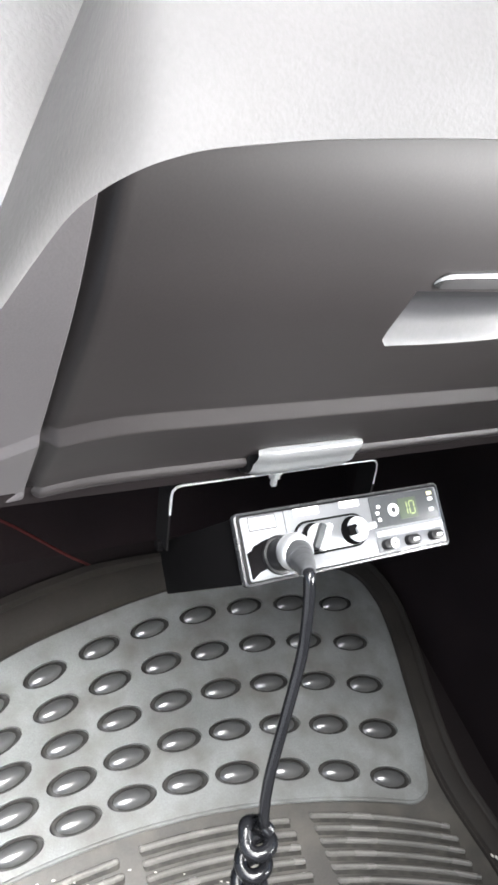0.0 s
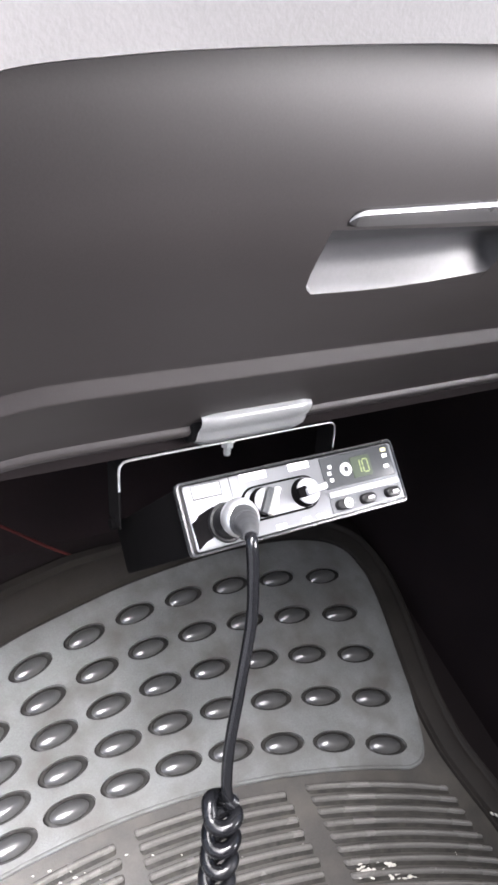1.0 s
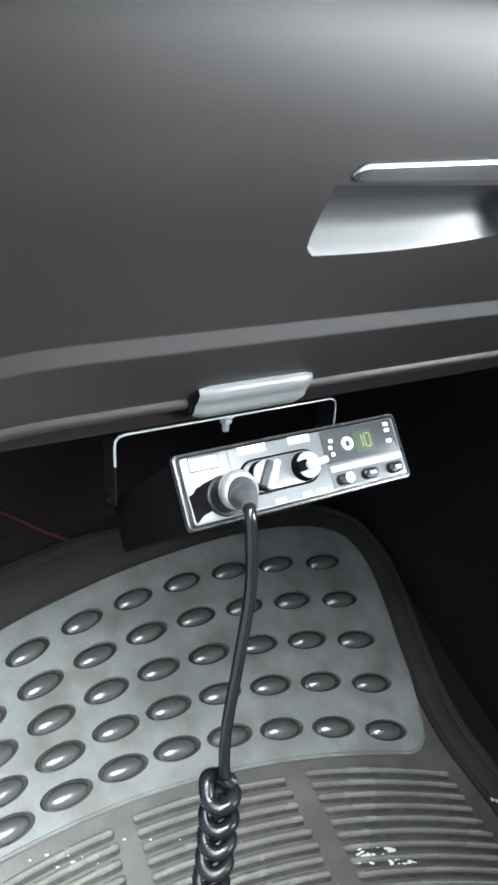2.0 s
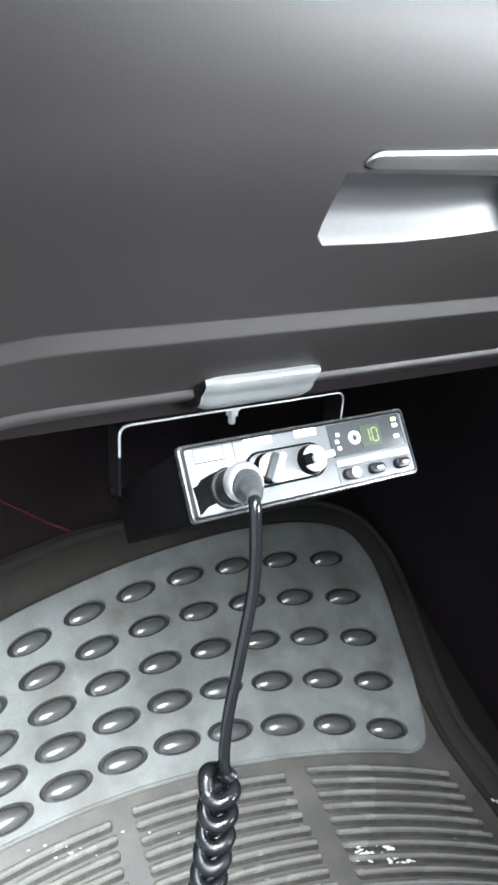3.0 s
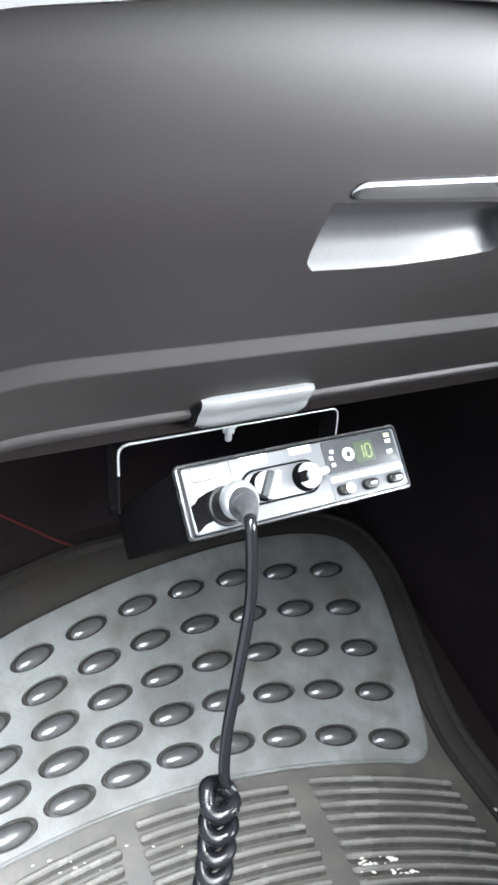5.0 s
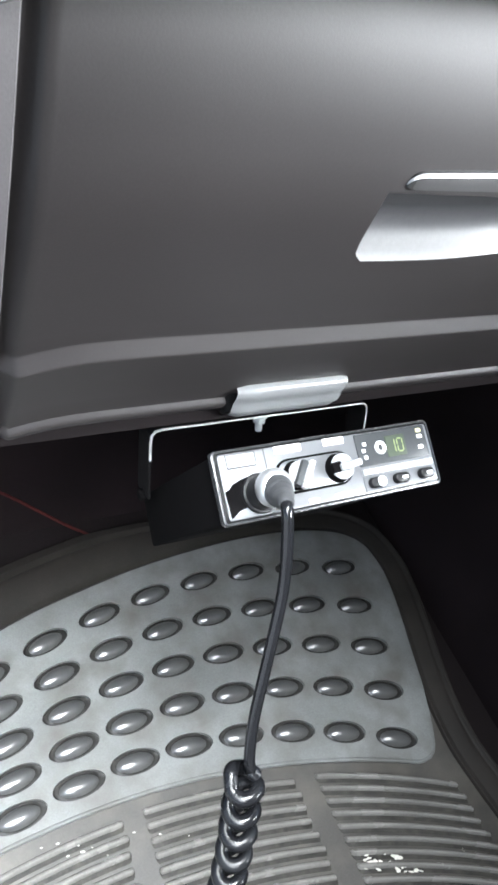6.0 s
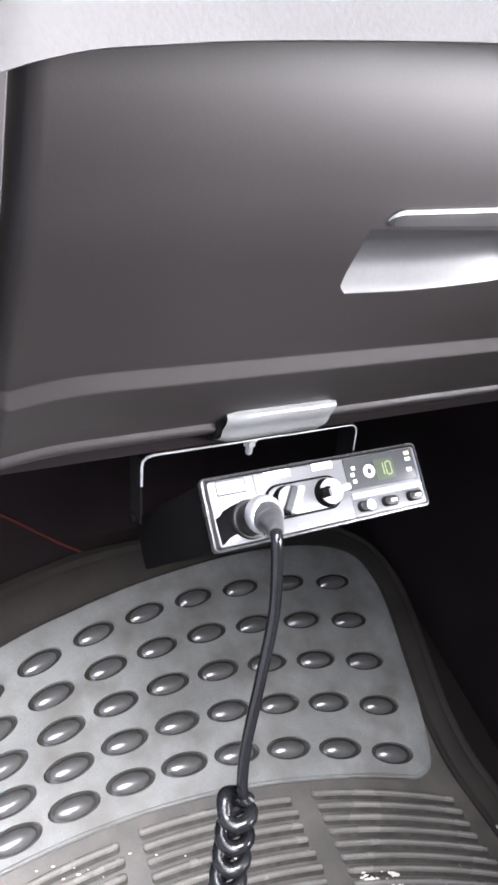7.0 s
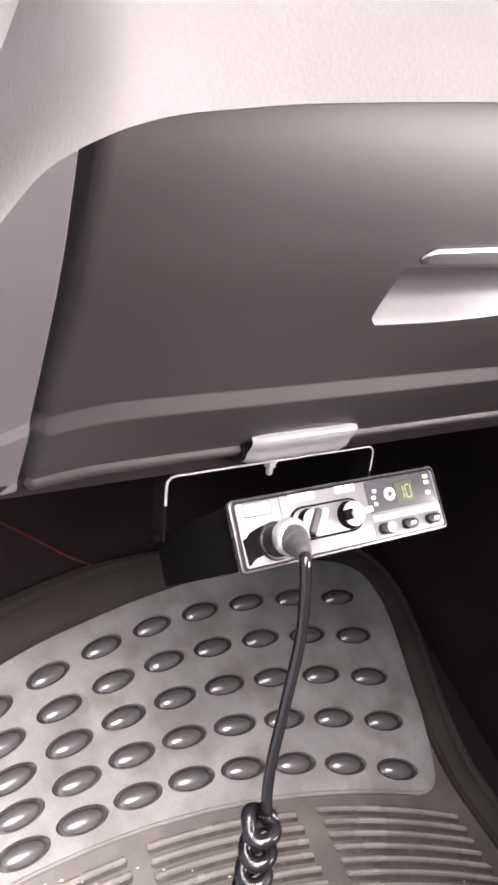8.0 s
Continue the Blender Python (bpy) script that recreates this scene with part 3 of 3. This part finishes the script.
route = spline([PLUG @ Vector((-0.0005, 0.0020, 0.0250)), PLUG @ Vector((-0.0040, 0.0070, 0.0360)), Vector((0.1522, 0.2640, 0.4270)), Vector((0.1510, 0.2575, 0.4100)), Vector((0.1490, 0.2520, 0.3800)), Vector((0.1397, 0.2440, 0.3400)), Vector((0.1310, 0.2370, 0.3020)), Vector((0.1275, 0.2310, 0.2770)), Vector((0.1300, 0.2290, 0.2660))], 10)
boot_end = 20
part("strain_relief", tube(route[:boot_end], lambda t: (0.0098 - 0.0055 * t) * (1 + 0.03 * math.cos(60 * t) * (t > 0.25)), 20), BOOT, lead, "tapered rubber boot")
part("straight_run", tube(route[boot_end - 3:], 0.0035, 14), CORD, lead)
coil = []
turns, pitch, rad = 12, 0.0214, 0.0082
for k in range(turns * 20):
    f = 2 * math.pi * k / 20
    z = 0.2670 - pitch * k / 20
    c = Vector((0.1235 - 0.0007 * k / 20 + 0.002 * math.sin(k / 37), 0.2270 + 0.0004 * k / 20, z))
    coil.append(c + Vector((math.cos(f + 2.6) * rad, math.sin(f + 2.6) * rad, 0.0045 * math.cos(f + 2.6))))
coil = spline([route[-2], route[-1], coil[0] + Vector((0.012, 0.010, -0.006)), coil[0] + Vector((0.002, 0.004, 0.003)), coil[2]], 6)[:-1] + coil[2:]
part("coil", tube(coil, 0.0046, 14), COILMAT, lead, "tightly wound coil hanging down")

# ---- floor: the mat lies on a slope of 22.4 degrees ----
SLOPE = math.atan(0.41226)
MAT = Matrix.Translation((0, 0, -0.38703)) @ Matrix.Rotation(SLOPE, 4, "X")   # x across, y up the slope, z off the mat

mat_thing = thing("floor_mat", "grey moulded rubber floor mat with oval studs and ribs", "floor mat")
RIM = spline([(-0.40, 0.66, 0), (-0.20, 0.755, 0), (-0.02, 0.834, 0), (0.08, 0.871, 0), (0.164, 0.891, 0), (0.256, 0.908, 0), (0.353, 0.918, 0), (0.453, 0.921, 0), (0.54, 0.915, 0), (0.60, 0.903, 0), (0.650, 0.882, 0), (0.683, 0.847, 0), (0.694, 0.795, 0), (0.690, 0.745, 0), (0.678, 0.690, 0), (0.662, 0.630, 0), (0.646, 0.560, 0), (0.640, 0.490, 0), (0.648, 0.427, 0), (0.657, 0.369, 0), (0.672, 0.200, 0)], 6)
bm = bmesh.new()
ring = [bm.verts.new(MAT @ Vector((p.x, p.y, -0.0015))) for p in RIM] + [bm.verts.new(MAT @ Vector((-0.40, 0.20, -0.0015)))]
bm.faces.new(ring)
bmesh.ops.triangulate(bm, faces=bm.faces[:])
part("mat_sheet", bm, GRIMY, mat_thing, "grimy lower sheet of the mat", smooth=False)
rows = []
for i, p in enumerate(RIM):
    d = (RIM[min(i + 1, len(RIM) - 1)] - RIM[max(i - 1, 0)]).normalized()
    out = Vector((-d.y, d.x, 0))
    prof = ((-0.0205, -0.001), (-0.0195, 0.0036), (-0.0180, 0.0040), (-0.0165, 0.0030), (-0.0145, -0.0010), (-0.0120, -0.0008), (-0.0095, 0.0030), (-0.004, 0.0048), (0.002, 0.0058), (0.008, 0.0072), (0.014, 0.0080), (0.0165, 0.0070), (0.0185, 0.0078), (0.0210, 0.0118), (0.0240, 0.0125), (0.0265, 0.0100), (0.0275, -0.012))
    far = min(1.0, max(0.0, (0.50 - p.x) / 0.30))           # towards the kick panel the rim widens, climbs and carries fine ridges
    row = []
    for k, (a, h) in enumerate(prof):
        wide = a if a < 0 else a * (1 + 1.3 * far)
        ridge = 0.0030 * far * (k % 2) * (a > -0.006)
        row.append(MAT @ (p + out * wide + Vector((0, 0, h * (1 + 0.9 * far * (a > 0)) * (1 - 0.5 * far * (a < -0.015)) + ridge))))
    rows.append(row)
part("rim", sheet(rows), RIMRUBBER, mat_thing, "raised rim of the mat")


def arc(x, xc, s0, r):
    return s0 - (x - xc) ** 2 / (2 * r)


# where the oval studs stand: curved rows, the outer columns half a step higher
TOP = 0.0040
places = []
for row in range(5):
    for col in range(-4, 7):
        c = col
        x = 0.1042 + 0.0824 * c + 0.0062 * row - 0.0022 * row * c - 0.0016 * row * row
        s = 0.8084 + 0.0247 * c - 0.0041 * c * c - 0.0521 * row - 0.0042 * row * c + 0.0001 * row * c * c + 0.0008 * row * row
        slope = radians(min(24.0, 15.6 - 3.76 * row - 3.72 * c))
        places.append((x, s, slope))

# raised plate with an oval well for each stud
A, B = 0.0330, 0.0157
edge_line = [(-0.38 + 0.940 * k / 40, arc(-0.38 + 0.940 * k / 40, 0.12, 0.577, 1.05)) for k in range(41)]
edge_line += [(0.569, 0.4840), (0.580, 0.4850), (0.590, 0.490), (0.598, 0.499), (0.605, 0.512), (0.6115, 0.527), (0.6180, 0.545), (0.6240, 0.562)]
inner = []
for i, p in enumerate(RIM):
    d = (RIM[min(i + 1, len(RIM) - 1)] - RIM[max(i - 1, 0)]).normalized()
    inset = 0.0185
    q = (p.x + d.y * inset, p.y - d.x * inset)
    if q[1] > (0.580 if q[0] > 0.5 else 0.55) and q[0] > -0.385:
        inner.append(q)
outer_loop = edge_line + inner[::-1]
bm = bmesh.new()
edges = []


def loop_of(points, z):
    vs = [bm.verts.new((x, y, z)) for x, y in points]
    return vs, [bm.edges.new((a, b)) for a, b in zip(vs, vs[1:] + vs[:1])]


loops = [loop_of(outer_loop, TOP)]
for x, s, slope in places:
    ca, sa = math.cos(slope), math.sin(slope)
    if x > -0.33:
        loops.append(loop_of([(x + A * math.cos(f) * ca - B * math.sin(f) * sa, s + A * math.cos(f) * sa + B * math.sin(f) * ca) for f in [2 * math.pi * k / 28 for k in range(28)]], TOP))
bmesh.ops.triangle_fill(bm, use_beauty=True, use_dissolve=False, edges=[e for _, es in loops for e in es])
for n_loop, (vs, _) in enumerate(loops):
    lip = [bm.verts.new((v.co.x, v.co.y, TOP - 0.0008)) for v in vs]
    low = [bm.verts.new((v.co.x, v.co.y, -0.0016)) for v in vs]
    for up_row, down_row in ((vs, lip), (lip, low)):
        for k in range(len(vs)):
            m = (k + 1) % len(vs)
            bm.faces.new((up_row[k], up_row[m], down_row[m], down_row[k]))
bmesh.ops.transform(bm, matrix=MAT, verts=bm.verts)
part("stud_plate", bm, RUBBER, mat_thing, "raised grey rubber plate with oval wells", smooth=False)
# thin bead along the plate's lower edge
part("ridge", tube([MAT @ Vector((x, y + 0.002, TOP - 0.0006)) for x, y in edge_line[:-2]], lambda t: 0.0028 * min(1.0, 0.15 + (1 - t) * 9), 8), RUBBER, mat_thing, "thin raised bead")

# oval studs: domes in the wells, all on one mesh
A2, B2, H = 0.0324, 0.0153, 0.0086
prof = [(1.0, 0.10), (0.96, 0.0), (0.83, 0.01), (0.76, 0.12), (0.70, 0.34), (0.64, 0.52), (0.52, 0.71), (0.39, 0.87), (0.26, 0.955), (0.13, 0.99), (0.04, 0.998)]
bm = sheet([[(A2 * r * math.cos(2 * math.pi * k / 24), (B2 * r + 0.0006 * (1 - r)) * math.sin(2 * math.pi * k / 24), H * z - 0.0014) for k in range(24)] for r, z in prof], True)
bm.verts.ensure_lookup_table()
bm.faces.new(bm.verts[-24:])
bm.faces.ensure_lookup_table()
# outermost three rings carry the well's shade as a dark colour
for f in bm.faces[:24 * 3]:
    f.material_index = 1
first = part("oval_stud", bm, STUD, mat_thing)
first.data.materials.append(MOAT_SHADE)
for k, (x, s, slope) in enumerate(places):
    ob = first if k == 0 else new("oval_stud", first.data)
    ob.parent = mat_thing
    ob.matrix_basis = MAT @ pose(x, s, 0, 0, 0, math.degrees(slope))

# ribs in three fields
def rib(xa, xb, xc, s0, r, w=0.0040, h=0.0082):
    """One rounded rib with a dark strip along its near foot for its shade."""
    rows = []
    n = 12
    stops = [0.0, 0.004, 0.012] + [0.012 + 0.976 * k / n for k in range(1, n)] + [0.988, 0.996, 1.0]
    sizes = [0.3, 0.75, 1.0] + [1.0] * (n - 1) + [1.0, 0.75, 0.3]
    for t, e in zip(stops, sizes):
        x = xa + (xb - xa) * t
        s = arc(x, xc, s0, r)
        rows.append([MAT @ Vector((x, s + w * a * e, h * b * e - 0.0015)) for a, b in ((-2.3, 0.24), (-1.7, 0.29), (-1.02, 0.30), (-0.90, 0.52), (-0.62, 0.84), (-0.2, 1.0), (0.2, 0.99), (0.62, 0.82), (0.95, 0.42), (1.1, -0.1))])
    bm = sheet(rows)
    # the two foot faces get the painted shade, the rest is rubber
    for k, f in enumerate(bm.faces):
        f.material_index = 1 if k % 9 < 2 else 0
    return bm


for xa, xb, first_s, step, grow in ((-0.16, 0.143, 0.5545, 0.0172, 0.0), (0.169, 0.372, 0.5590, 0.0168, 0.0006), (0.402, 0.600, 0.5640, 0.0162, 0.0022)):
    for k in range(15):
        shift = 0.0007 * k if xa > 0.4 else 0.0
        part("rib", rib(xa + shift, xb + grow * k + 0.002 * math.sin(k * 1.7), 0.12, first_s - step * k, 0.94), RIBRUBBER, mat_thing).data.materials.append(RIB_SHADE)

# pale crumbs lying in the ribs
bm = bmesh.new()
rng = random.Random(4)
for k in range(60):
    cx, cs, n_far = rng.choice([(0.452, 0.398, 0.014), (0.430, 0.402, 0.010), (0.470, 0.378, 0.012), (0.530, 0.382, 0.03), (0.24, 0.50, 0.05), (0.08, 0.545, 0.03)])
    x = cx + rng.gauss(0, n_far)
    c = MAT @ Vector((x, cs - 0.40 * (x - cx) + rng.gauss(0, 0.004), 0.0034))
    r = rng.uniform(0.0006, 0.0016) * (1.5 if n_far < 0.02 else 0.8)
    bmesh.ops.create_icosphere(bm, subdivisions=1, radius=r, matrix=Matrix.Translation(c) @ MAT.to_3x3().to_4x4() @ pose(0, 0, 0, 0, 0, -20 + rng.uniform(-20, 20)) @ Matrix.Diagonal((rng.uniform(1, 3.0), rng.uniform(0.6, 1.2), 0.4, 1)))
for x, y in ((0.640, 0.388), (0.645, 0.384)):
    bmesh.ops.create_icosphere(bm, subdivisions=1, radius=0.0028, matrix=Matrix.Translation(MAT @ Vector((x, y, 0.006))) @ Matrix.Diagonal((0.8, 1.3, 0.5, 1)))
part("crumbs", bm, CRUMB, None, "pale dry crumbs scattered between the mat's ribs", smooth=False)
tagged(bpy.data.objects["crumbs"], category="dirt", kind="stuff")

# ---- the cab around ----
def slab(name, bm, mat, label):
    return tagged(part(name, bm, mat, None, label, smooth=False), category="cab", kind="structure")


slab("floor", sheet([[(x, 0.15, -0.3552), (x, 0.95, -0.0254)] for x in (-0.55, 1.30)]), UNDER, "dark carpet on the sloping footwell floor")
slab("floor_rear", sheet([[(x, -1.1, -0.3552), (x, 0.15, -0.3552)] for x in (-0.55, 1.30)]), CARPET, "dark carpet under the seats")
slab("firewall", sheet([[(x, 0.95, -0.0254), (x, 1.02, 0.20), (x, 1.02, 0.47)] for x in (-0.55, 1.30)]), CARPET, "dark carpeted front of the footwell")
slab("kick_panel", block(0.03, 0.75, 0.95, 0.005, m=Matrix.Translation((-0.53, 0.72, 0.07))), BLACK, "dark plastic panel closing the footwell's side")
slab("tunnel", sheet([[(1.30, y, 0.48), (0.86, y, 0.48), (0.80, y, 0.45), (0.765, y, 0.36), (0.745, y, 0.18), (0.735, y, -0.40)] for y in (-1.1, 0.3, 1.02)]), CARPET, "dark carpeted tunnel beside the mat")
slab("seat_base", block(1.20, 1.10, 0.45, 0.04, 3, m=Matrix.Translation((0.12, -0.56, -0.15))), CLOTH, "pale cloth bench seat")
bm = bmesh.new()
# four slabs leave an invented opening, where the overhead fill lamp sits
for x0, x1, y0, y1 in ((-0.595, -0.17, -1.195, 0.455), (0.37, 1.355, -1.195, 0.455), (-0.17, 0.37, -1.195, -0.41), (-0.17, 0.37, -0.03, 0.455)):
    bmesh.ops.create_cube(bm, size=1, matrix=Matrix.Translation(((x0 + x1) / 2, (y0 + y1) / 2, 1.32)) @ Matrix.Diagonal((x1 - x0, y1 - y0, 0.03, 1)))
slab("roof", bm, HEADLINER, "pale cloth headliner with an opening added for the fill lamp")
slab("rear_wall", block(1.95, 0.03, 1.75, 0, m=Matrix.Translation((0.38, -1.19, 0.47))), CLOTH, "pale rear wall of the cab")
slab("wall_right", block(0.03, 2.2, 1.05, 0, m=Matrix.Translation((1.33, -0.05, 0.12))), BLACK, "dark door trim")
slab("sill", block(0.05, 1.55, 0.20, 0.01, m=Matrix.Translation((-0.57, -0.42, -0.33))), BLACK, "dark door sill")
slab("ground", sheet([[(-400, -400, -0.9), (400, -400, -0.9)], [(-400, 400, -0.9), (400, 400, -0.9)]]), CONCRETE, "pale concrete yard outside")

# red wire in the dark of the footwell
wire = thing("red_wire", "thin red wire lying along the footwell's dark carpet", "wire")
part("wire_run", tube(spline([(-0.10, 0.985, 0.150), (0.0, 0.978, 0.100), (0.089, 0.965, 0.044), (0.139, 0.957, 0.007), (0.183, 0.944, -0.024), (0.215, 0.920, -0.036), (0.235, 0.880, -0.046)], 8), 0.0024, 8), RED, wire)
